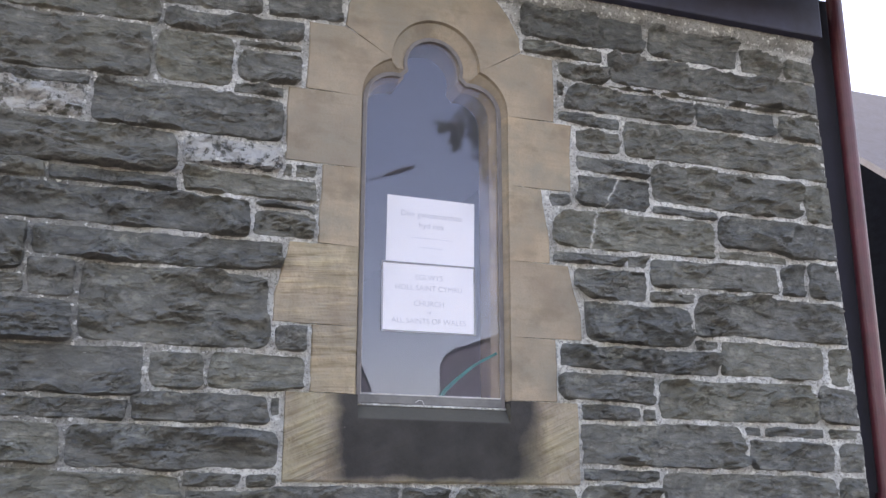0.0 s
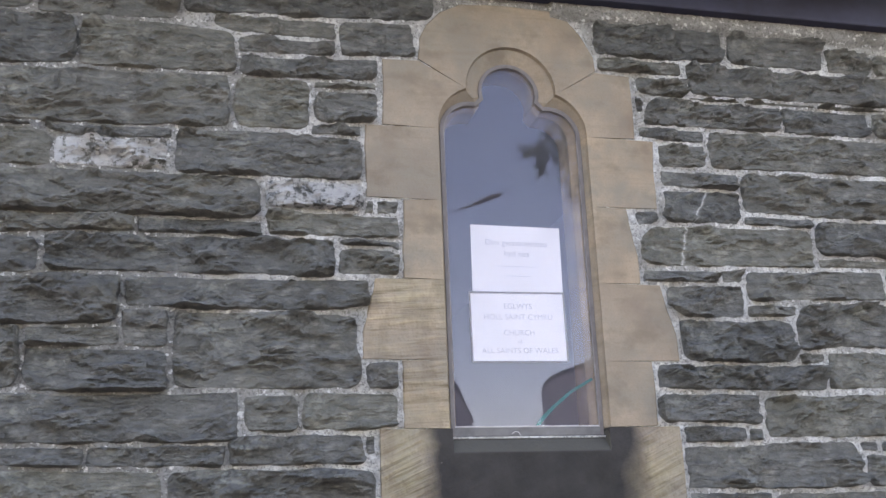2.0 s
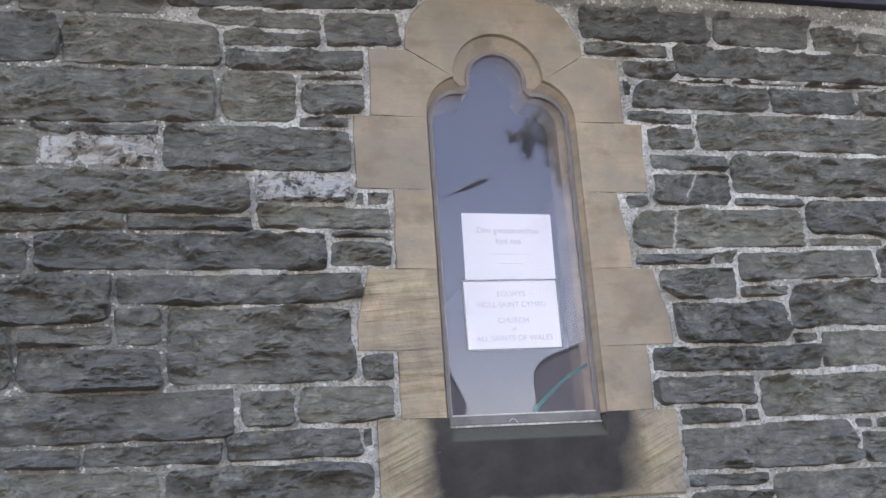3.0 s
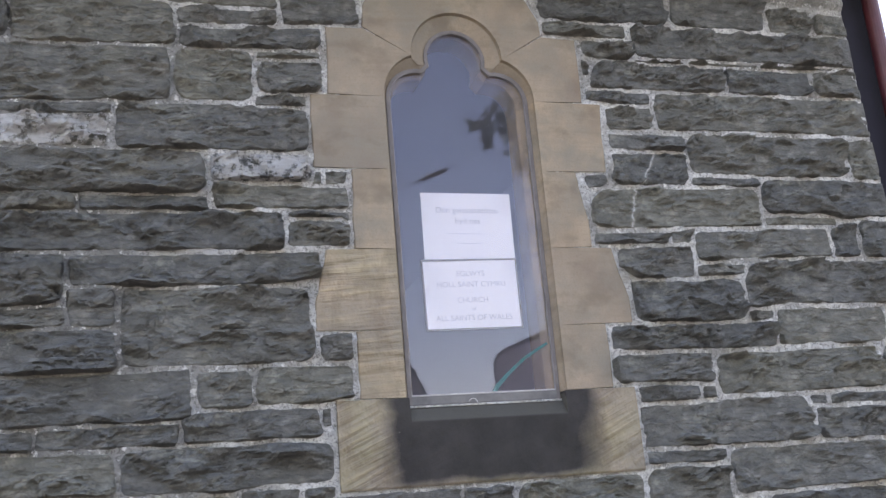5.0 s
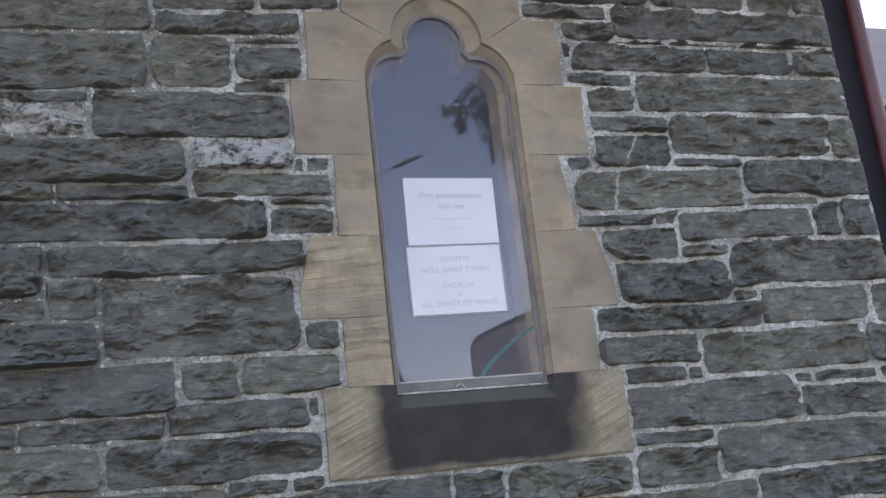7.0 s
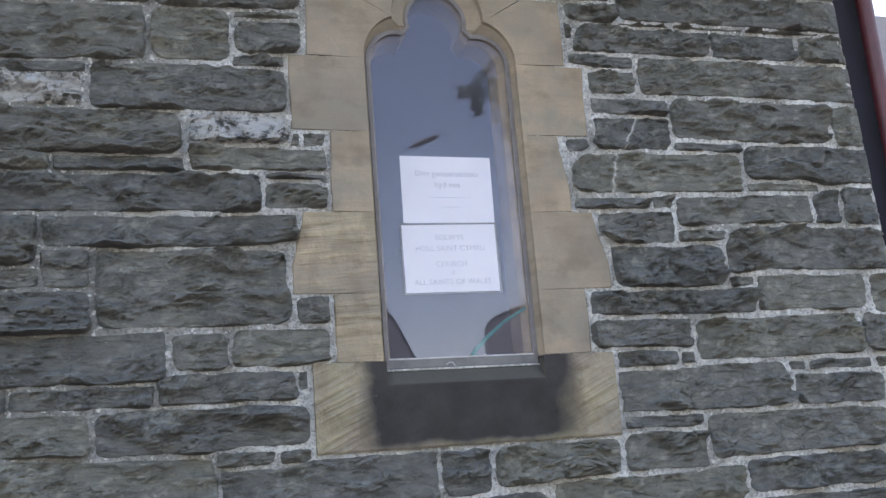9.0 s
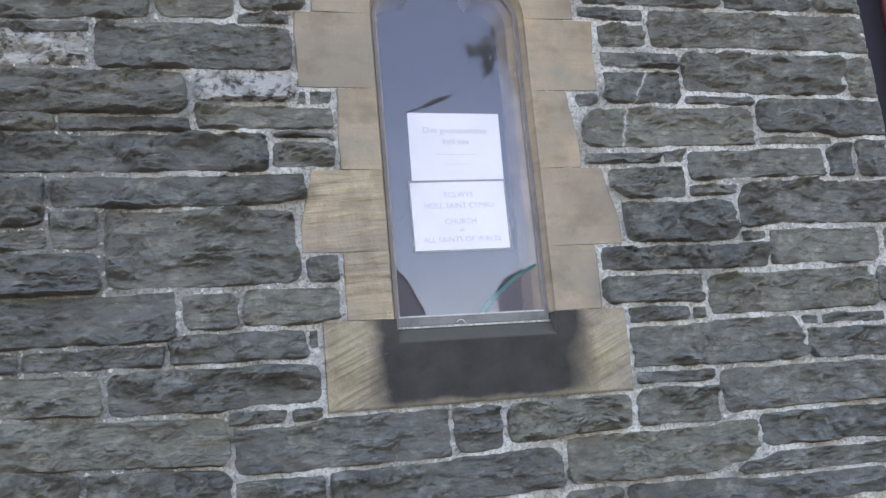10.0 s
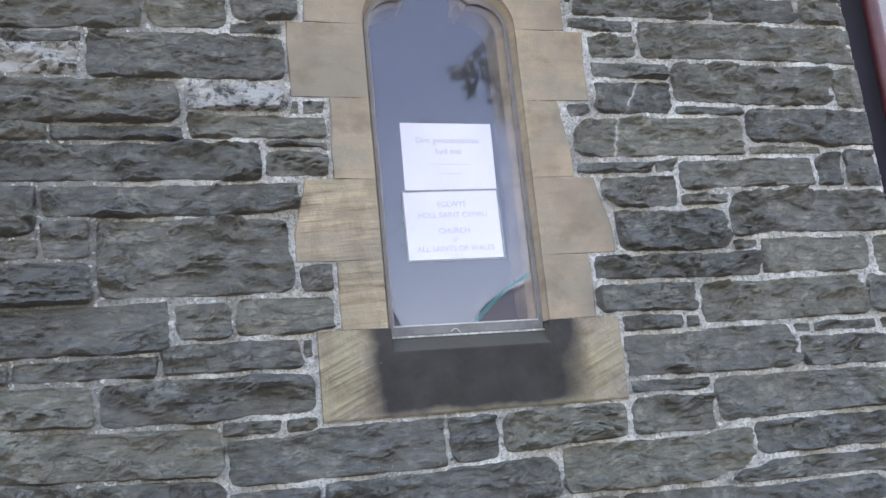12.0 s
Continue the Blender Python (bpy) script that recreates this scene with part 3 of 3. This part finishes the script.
def rubble(s, grow):
    """One rock-faced stone, uneven along its outline, bedded in the mortar."""
    x0, x1, z0, z1, slope, mat = s
    at_corner = x1 > CORNER - 0.02
    w, h = max(x1 - x0, 0.02), max(z1 - z0, 0.01)
    cx, cz = (x0 + x1) / 2, (z0 + z1) / 2
    nx, nz = max(6, min(96, int(w / 0.0075))), max(7, min(40, int(h / 0.0048)))
    seed = Vector((random.uniform(-50, 50), random.uniform(-50, 50), random.uniform(-50, 50)))
    cuts = [min(0.014, 0.16 * min(w, h)) * random.uniform(0.1, 1.3) for _ in range(4)]
    pu, pv = max(6.0, 7 * w / h), max(6.0, 7 * h / w)
    proud = random.uniform(-0.004, 0.007)
    slant = random.uniform(-1.0, 0.6)
    wild = random.uniform(0.6, 1.2)
    verts = []
    for j in range(nz + 1):
        v = 2 * j / nz - 1
        for i in range(nx + 1):
            u = 2 * i / nx - 1
            cut = cuts[(2 if v > 0 else 0) + (1 if u > 0 else 0)]
            free = 0.12 if at_corner and u > 0 else 1.0
            half_w = w / 2 + ((-0.003 if at_corner else along(grow["right"], (v + 1) / 2)) if u > 0 else along(grow["left"], (v + 1) / 2))
            half_h = h / 2 + along(grow[v > 0], (u + 1) / 2)
            x = u * (half_w - free * cut * abs(v) ** pv)
            z = v * (half_h - free * cut * abs(u) ** pu)
            x += (0.007 * noise.noise(Vector((z * 18, 3.3, 0)) + seed) + 0.004 * noise.noise(Vector((z * 60, 8.3, 0)) + seed)) * abs(u) ** 3 * free
            z += (0.005 * noise.noise(Vector((x * 9, 9.1, 0)) + seed) + 0.004 * noise.noise(Vector((x * 40, 2.1, 0)) + seed)) * abs(v) ** 3
            d = min(half_w * (1 - abs(u)), half_h * (1 - abs(v)))
            rise = min(1.0, d / 0.006)
            rise = rise * (2 - rise)
            warp = noise.noise(Vector((x * 7, z * 9, 7)) + seed)
            rock = noise.fractal(Vector((x * 7.5, z * 15 + warp, 0)) + seed, 0.75, 2.1, 6) * 1.5 + slant * z / h
            ledge = math.floor(rock * 2.6)
            rest = rock * 2.6 - ledge
            rock = 0.45 * rock + 0.55 * (ledge + rest ** 5) / 2.6
            bed = noise.noise(Vector((x * 11, z * 38 + warp * 2.0, 5)) + seed)
            y = 0.013 - rise * (0.018 + proud + wild * (0.034 * rock + 0.009 * bed))
            if rise > 0.6:
                y = min(y, 0.000 + 0.002 * bed)
            if at_corner and u > 0:
                soft = max(0.0, 1 - (half_w - x) / 0.07)
                y += (max(y, -0.008) - y) * min(1.0, 2 * soft) + 0.014 * soft ** 4
            verts.append((batter(cx + x, cz + z) - cx, y, z + x * slope))
    n1 = nx + 1
    faces = [(j * n1 + i, j * n1 + i + 1, (j + 1) * n1 + i + 1, (j + 1) * n1 + i) for j in range(nz) for i in range(nx)]
    rim = [i for i in range(n1)] + [j * n1 + nx for j in range(1, nz + 1)] + [nz * n1 + i for i in range(nx - 1, -1, -1)] + [j * n1 for j in range(nz - 1, 0, -1)]
    base = len(verts)
    verts += [(verts[k][0], 0.07, verts[k][2]) for k in rim]
    faces += [(rim[k], base + k, base + (k + 1) % len(rim), rim[(k + 1) % len(rim)]) for k in range(len(rim))]
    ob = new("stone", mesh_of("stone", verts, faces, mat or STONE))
    ob.location = (cx, 0.0, cz)
    ob.parent = wall_front
    return ob


# beside the smaller x jamb, from the eaves down
course((-95, -17, 320, 334, 3.4), (-136, -97, 315, 328, 3.0), (-86, -51, 313, 318), (-48, -26, 309, 319, 3.3), (-79, -51, 307, 311), (-123, -80, 299, 313), (-178, -125, 298, 312, 4.0))
course((-78, -37, 299, 305, 2.9), (-56, -37, 286, 295, 2.8), (-80, -58, 283, 298), (-176, -81, 280, 296, 3.1), (-57, -41, 281, 284, 1.6), (-96, -41, 267, 280), (-161, -129, 267, 278, 3.0))
course((-173, -72, 254, 266), (-38, -30, 257, 261), (-70, -30, 250, 256), (-105, -71, 249, 253), (-172, -106, 248, 253, 1.6), (-129, -51, 238, 248), (-49, -33, 239, 247, 1.4))
course((-171, -130, 236, 246, 1.4), (-107, -39, 228, 236), (-170, -109, 223, 236), (-107, -96, 217, 227, -1.5), (-132, -109, 217, 222), (-94, -43, 206, 226), (-161, -133, 206, 221, 1.6))
course((-131, -96, 205, 216), (-42, -32, 206, 213, 3.1), (-59, -33, 195, 204), (-75, -61, 195, 203, -1.5), (-166, -77, 192, 204), (-42, -40, 188, 192), (-79, -43, 186, 192))
course((-114, -80, 186, 190), (-153, -116, 186, 190), (-136, -96, 175, 184, -3.6), (-94, -40, 173, 183), (-64, -49, 168, 172), (-48, -40, 168, 172, -2.0), (-136, -65, 161, 172, -3.0))
course((-4, 10, 157, 168), (-63, -5, 155, 168), (-129, -101, 150, 160, -4.7), (-100, -65, 147, 158, -3.1), (-63, -40, 146, 155, -1.4), (-39, 26, 145, 155))
# beside the larger x jamb, from the eaves down
course((83, 119, 315, 327), (35, 81, 315, 327), (121, 138, 315, 324), (35, 65, 309, 314), (67, 154, 303, 314), (48, 66, 302, 308), (135, 154, 291, 301, -1.3))
course((51, 99, 291, 300), (101, 133, 291, 300), (48, 71, 286, 290), (72, 154, 277, 290), (53, 70, 277, 284, 1.8), (53, 80, 270, 275), (82, 141, 262, 276))
course((142, 154, 261, 275, -2.2), (42, 51.5, 256, 262.8, 2.6), (81, 106, 258, 261), (107, 154, 248, 260), (107, 132, 245, 248))
course((71, 79, 239, 243, 1.5), (44, 70, 239, 242), (140, 154, 233, 246, -1.3), (130, 139, 234, 244), (79, 128, 234, 243, 1.3), (50, 78, 228, 237), (78, 96, 229, 231))
course((96, 154, 218, 232), (54, 93, 214, 226), (95, 104, 214, 216, 1.5), (104, 142, 206, 217), (144, 154, 204, 217), (46, 103, 205, 212), (46, 79, 196, 204, -1.9))
course((80, 137, 191, 203), (52, 73, 189, 194, -1.4), (74, 79, 190, 193), (119, 139, 186, 189), (112, 117, 186, 189), (53, 110, 176, 189), (113, 142, 175, 185, -2.8))
course((53, 77, 171, 175, -1.6), (80, 141, 162, 174), (52, 79, 159, 170), (12, 50, 159, 169), (92, 137, 151, 160), (29, 89, 145, 158), (82, 143, 141, 148))
course((46, 133, 134, 143), (27, 44.5, 134, 143.5))
lay(0.45, 1.04, 2.44, 2.57, mat=VEINED)
lay(0.53, 0.80, 2.58, 2.69, mat=CRACKED)
lay(-1.28, -0.98, 2.68, 2.76, mat=LIMED)
lay(-0.70, -0.42, 2.58, 2.66, mat=LIMED)
course((-56, -37, 297, 298, 2.0), (-132, -97, 277, 280), (-170, -134, 279, 281))
course((-42, -39, 257, 260), (-49, -31, 246, 248), (67, 85, 301, 302), (87, 113, 301, 302), (115, 143, 301, 302), (46, 50, 296, 301), (-178, -137, 315, 330, 3.0))
course((140, 154, 315, 323), (139, 154, 191, 203), (141, 154, 186, 189), (144, 154, 175, 185), (143, 154, 162, 174), (139, 154, 150, 160), (145, 154, 141, 148), (135, 154, 132, 139))
# the rest of the wall, towards the ground and away along it
z = 1.42
while z > 0.05:
    h = random.uniform(0.11, 0.2)
    x = -1.75
    while x < CORNER - 0.05:
        w = random.uniform(0.25, 0.7)
        end = CORNER if x + w > CORNER - 0.18 else x + w
        if z < 1.30 or end < 0.42 or x > 1.5:
            lay(x, end - (0 if end == CORNER else 0.012), max(z - h, 0.0), z - 0.010)
        x = end
    z -= h

QUOINS = [(min(xb, xt) + 0.003, 0.30, z0, z1) for _, _, xb, xt, z0, z1 in LEFT] + [(-0.20, max(xb, xt) - 0.003, z0, z1) for _, _, xb, xt, z0, z1 in RIGHT]
QUOINS += [(-0.384, 0.510, 1.70, 1.944), (-0.358, 0.464, 2.853, 3.078), (-0.235, 0.34, 3.08, 3.16), (-0.17, 0.28, 3.16, 3.29)]
for stone in STONES:
    rubble(stone, joints(stone, QUOINS))


def pointing(x0, x1, z0, z1, cell):
    """The mortar bed between the stones, uneven and smeared, with a plain band of it under the eaves."""
    nx, nz = int((x1 - x0) / cell), int((z1 - z0) / cell)
    verts, faces = [], []
    for j in range(nz + 1):
        z = z0 + (z1 - z0) * j / nz
        for i in range(nx + 1):
            x = x0 + (x1 - x0) * i / nx
            lump = noise.noise(Vector((x * 22, z * 22, 1.0))) + 0.6 * noise.noise(Vector((x * 75, z * 75, 4.0)))
            y = max(0.001, 0.0045 + 0.0055 * lump)
            if x > 0.2:
                f = (z - 3.262 - 0.016 * noise.noise(Vector((x * 9, 2.0, 0.0)))) / 0.016
                y -= 0.017 * max(0.0, min(1.0, f))
            y += 0.008 * max(0.0, 1 - (x1 - x) / 0.025) ** 2
            verts.append((batter(x, z), y, z))
    for j in range(nz):
        z = z0 + (z1 - z0) * (j + 0.5) / nz
        for i in range(nx):
            x = x0 + (x1 - x0) * (i + 0.5) / nx
            if not (1.73 < z < 3.05 and abs(x - MID) < 0.29) and not (3.0 < z < 3.22 and abs(x - MID) < 0.20):
                k = j * (nx + 1) + i
                faces.append((k, k + 1, k + nx + 2, k + nx + 1))
    ob = new("pointing", mesh_of("pointing", verts, faces, MORTAR, True))
    ob.parent = wall_front
    return tagged(ob, kind="stuff")


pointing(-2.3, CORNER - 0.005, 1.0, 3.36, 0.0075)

# ---------------------------------------------------------------- notices in the window
def lettering(text, size, x, z, y, mat, parent):
    """A centred line of letters, as a flat mesh."""
    cu = bpy.data.curves.new("lettering", "FONT")
    cu.body, cu.size, cu.align_x = text, size, "CENTER"
    tmp = new("lettering", cu)
    bpy.context.view_layer.update()
    me = bpy.data.meshes.new_from_object(tmp.evaluated_get(bpy.context.evaluated_depsgraph_get()))
    bpy.data.objects.remove(tmp)
    me.materials.clear()
    me.materials.append(mat)
    ob = new("lettering", me)
    ob.parent = parent
    ob.matrix_basis = pose(x, y, z, 90, 0, 0)
    return ob


def notice(w, h, mat_label, at, lean):
    ob = tagged(new("paper_notice"), mat_label, "paper notice", group="notices in the window")
    bm = bmesh.new()
    nx, nz = 12, 9
    g = [[bm.verts.new((w * (i / nx - 0.5), 0.0012 * math.sin(3 * i / nx + j / nz * 2), h * (j / nz - 0.5))) for i in range(nx + 1)] for j in range(nz + 1)]
    for j in range(nz):
        for i in range(nx):
            bm.faces.new((g[j][i], g[j][i + 1], g[j + 1][i + 1], g[j + 1][i]))
    bmesh.ops.solidify(bm, geom=bm.faces[:], thickness=0.0006)
    part("sheet", bm, PAPER, ob)
    ob.matrix_basis = pose(*at, 0, lean, 0)
    return ob


upper = notice(0.286, 0.222, "white printed paper notice fixed behind the window", (0.061, 0.0665, 2.457), 0.6)
lettering("Dim gwasanaethau", 0.0265, 0.0, 0.047, -0.0035, INK, upper)
lettering("hyd nes", 0.0265, 0.0, 0.013, -0.0035, INK, upper)
for bars, zz in (("\u2014\u2014\u2014\u2014 \u2014", -0.026), ("\u2014\u2014\u2014", -0.056)):
    lettering(bars, 0.026, 0.0, zz, -0.0035, PALE_INK, upper)
lower = notice(0.297, 0.210, "white laminated paper notice with a church's name in two languages", (0.054, 0.0635, 2.250), -0.4)
for text, size, zz in (("EGLWYS", 0.0235, 0.055), ("HOLL SAINT CYMRU", 0.0235, 0.022), ("CHURCH", 0.0235, -0.026), ("of", 0.016, -0.050), ("ALL SAINTS OF WALES", 0.0235, -0.080)):
    lettering(text, size, 0.0, zz, -0.0035, INK, lower)
part("laminate_edge", bead([(-0.151, -0.108), (0.151, -0.108), (0.151, 0.108), (-0.151, 0.108), (-0.151, -0.108)], [(-0.146, -0.103), (0.146, -0.103), (0.146, 0.103), (-0.146, 0.103), (-0.146, -0.103)], -0.0030, 0.0012, 0, 4), BEAD, lower, "clear grey laminate border")


# teal strip added behind the plastic sheet in place of a teal reflection in it
def ribbon(points, width, y):
    """A flat strip along points of (x, z)."""
    bm = bmesh.new()
    pts = [Vector(p) for p in points]
    rows = []
    for n, p in enumerate(pts):
        d = (pts[min(n + 1, len(pts) - 1)] - pts[max(n - 1, 0)]).normalized()
        side = Vector((-d.y, d.x)) * width[n] / 2
        rows.append([bm.verts.new((q.x, yy, q.y)) for yy in (y, y + 0.003) for q in (p + side, p - side)])
    for a, b in zip(rows, rows[1:]):
        for i, k in ((0, 1), (1, 3), (3, 2), (2, 0)):
            bm.faces.new((a[i], a[k], b[k], b[i]))
    bm.faces.new(rows[0])
    bm.faces.new(rows[-1])
    return bm


teal_reflection = part("ribbon", ribbon([(0.074, 1.926), (0.103, 1.971), (0.139, 2.005), (0.198, 2.052), (0.272, 2.093)], [0.012, 0.013, 0.011, 0.009, 0.008], 0.055), TEAL)
tagged(teal_reflection, "thin teal strip between the plastic sheet and the glass, standing in for a reflection", "ribbon")

# ---------------------------------------------------------------- across the street and beside the church
def house(at, width, depth, knees, ridge, turn, label):
    """A house with broken roof slopes whose end wall faces the church; knees: (inset, height) up one slope."""
    h = tagged(new("house"), label, "house", group="houses across the street")
    h.matrix_basis = pose(*at, 0, 0, 0, turn)
    mid = width / 2
    line = knees + [(mid, ridge)]
    outline = [(0, 0), (width, 0)] + [(width - d, z) for d, z in line] + [(d, z) for d, z in line[-2::-1]]
    part("wall", prism(bmesh.new(), outline, -depth, 0), RENDERED, h)
    for (da, za), (db, zb) in zip(line, line[1:]):
        for flip in (False, True):
            quad = [(da - 0.03, za), (db, zb + 0.02), (db, zb + 0.15), (da - 0.05, za + 0.08)]
            quad = [(width - x, z) for x, z in quad] if flip else quad
            part("roof", prism(bmesh.new(), quad, -depth - 0.3, 0.05), SLATE, h, "grey slate roof slope")
    for fx in (0.28, 0.72):
        for zz in (0.9, 3.6):
            cx = width * fx
            w = part("window", boxed(cx - 0.55, cx + 0.55, -0.05, 0.06, zz, zz + 1.35), PLASTER, h)
            part("pane", boxed(cx - 0.47, cx + 0.47, 0.062, 0.07, zz + 0.08, zz + 1.27), PANE, w)
    return h


house((10.66, -30), 10.0, 9, [(0.0, 6.70), (0.16, 6.98), (0.45, 7.17)], 8.75, 19.5, "grey stone house with a slate roof across the street")
house((-2.0, -30), 10.12, 9, [(0.0, 5.7), (0.30, 6.35), (0.72, 7.2), (1.25, 7.75)], 8.9, 0, "grey stone house with steep slate roof across the street")


def neighbour(x0, x1, y0, y1, eaves, ridge):
    h = tagged(new("outbuilding"), "grey slate roofed building beyond the church's corner", "building")
    part("wall", boxed(x0, x1, y0, y1, 0, eaves), RENDERED, h)
    bm = bmesh.new()
    mid = (y0 + y1) / 2
    for ya, sgn in ((y0 - 0.3, 1), (y1 + 0.3, -1)):
        q = [(x0 - 0.3, ya, eaves - 0.1), (x1 + 0.3, ya, eaves - 0.1), (x1 + 0.3, mid, ridge), (x0 - 0.3, mid, ridge)]
        lo = [bm.verts.new(p) for p in q]
        hi = [bm.verts.new((p[0], p[1], p[2] + 0.15)) for p in q]
        bm.faces.new(lo)
        bm.faces.new(hi)
        for k in range(4):
            bm.faces.new((lo[k], lo[(k + 1) % 4], hi[(k + 1) % 4], hi[k]))
    part("roof", bm, SLATE, h, "blue-grey slate roof")
    return h


neighbour(12.0, 34.0, 6.0, 24.0, 3.6, 11.35)

lamp = tagged(new("street_lamp"), "dark metal street lamp with a slanting arm", "street lamp")
lamp.location = (0.07, 0, -0.04)
part("post", tube(bmesh.new(), [(2.3, -14, 0), (2.3, -14, 4.0), (2.3, -14, 7.0)], [0.09, 0.07, 0.05]), METAL, lamp)
part("arm", tube(bmesh.new(), [(2.3, -14, 6.95), (2.6, -14, 7.2), (3.95, -14, 7.75)], [0.026, 0.018, 0.014]), METAL, lamp)
bm = tube(bmesh.new(), [(3.85, -14, 7.70), (4.0, -14, 7.77), (4.25, -14, 7.88), (4.42, -14, 7.94)], [0.02, 0.048, 0.048, 0.025])
part("lantern", bm, METAL, lamp)


def tree(x, y, height, radius, count):
    t = tagged(new("tree"), "leafy green broadleaf tree across the street", "tree")
    t.location = (x, y, 0)
    bm = bmesh.new()
    tube(bm, [(0, 0, 0), (0.1, 0, height * 0.35), (-0.05, 0.1, height * 0.7), (0, 0, height)], [0.24, 0.19, 0.12, 0.04])
    ends = []
    for k in range(15):
        a = k * 2.4
        z = height * (0.60 + 0.024 * k)
        e = Vector((math.cos(a) * radius * 0.75, math.sin(a) * radius * 0.75, z + random.uniform(0.2, 0.9)))
        tube(bm, [(0, 0, z), (e.x * 0.5, e.y * 0.5, (z + e.z) / 2 + 0.1), e], [0.07, 0.045, 0.015], 6)
        ends.append(e)
    low = [Vector((-3.50, 0, 6.72)), Vector((-3.25, 0.2, 7.05)), Vector((-3.0, -0.2, 6.5)), Vector((-2.95, 0.0, 6.95)), Vector((-2.7, 0.1, 6.3)), Vector((-3.1, 0.1, 7.5))]
    for e in low:
        tube(bm, [(0, 0, 5.6), (e.x * 0.5, e.y * 0.5, 6.6), e], [0.06, 0.04, 0.012], 6)
    ends += low + low
    part("trunk", bm, BARK, t)
    verts, faces = [], []
    twigs = []
    for e in ends:
        for _ in range(9):
            f = random.uniform(0.72, 1.0)
            root = Vector((e.x * f, e.y * f, e.z - (1 - f) * 0.8))
            twigs.append((root, Vector((random.uniform(-0.62, 0.5), random.uniform(-0.5, 0.5), random.uniform(-0.62, 0.26)))))
    for n in range(count):
        root, reach = random.choice(twigs)
        c = root + reach * random.uniform(0.0, 1.0) + Vector((random.gauss(0, 0.045), random.gauss(0, 0.045), random.gauss(0, 0.04)))
        q = Euler((random.uniform(0, 6), random.uniform(0, 6), random.uniform(0, 6))).to_matrix()
        s = random.uniform(0.03, 0.07)
        b = len(verts)
        verts += [tuple(c + q @ Vector(p)) for p in ((-s, 0, 0), (0, -s * 0.5, s * 0.15), (s, 0, 0), (0, s * 0.5, s * 0.15))]
        faces.append((b, b + 1, b + 2, b + 3))
    leaves = new("crown", mesh_of("crown", verts, faces, LEAF))
    leaves.parent = t
    return t


tree(6.9, -9.0, 10.3, 2.4, 7000)
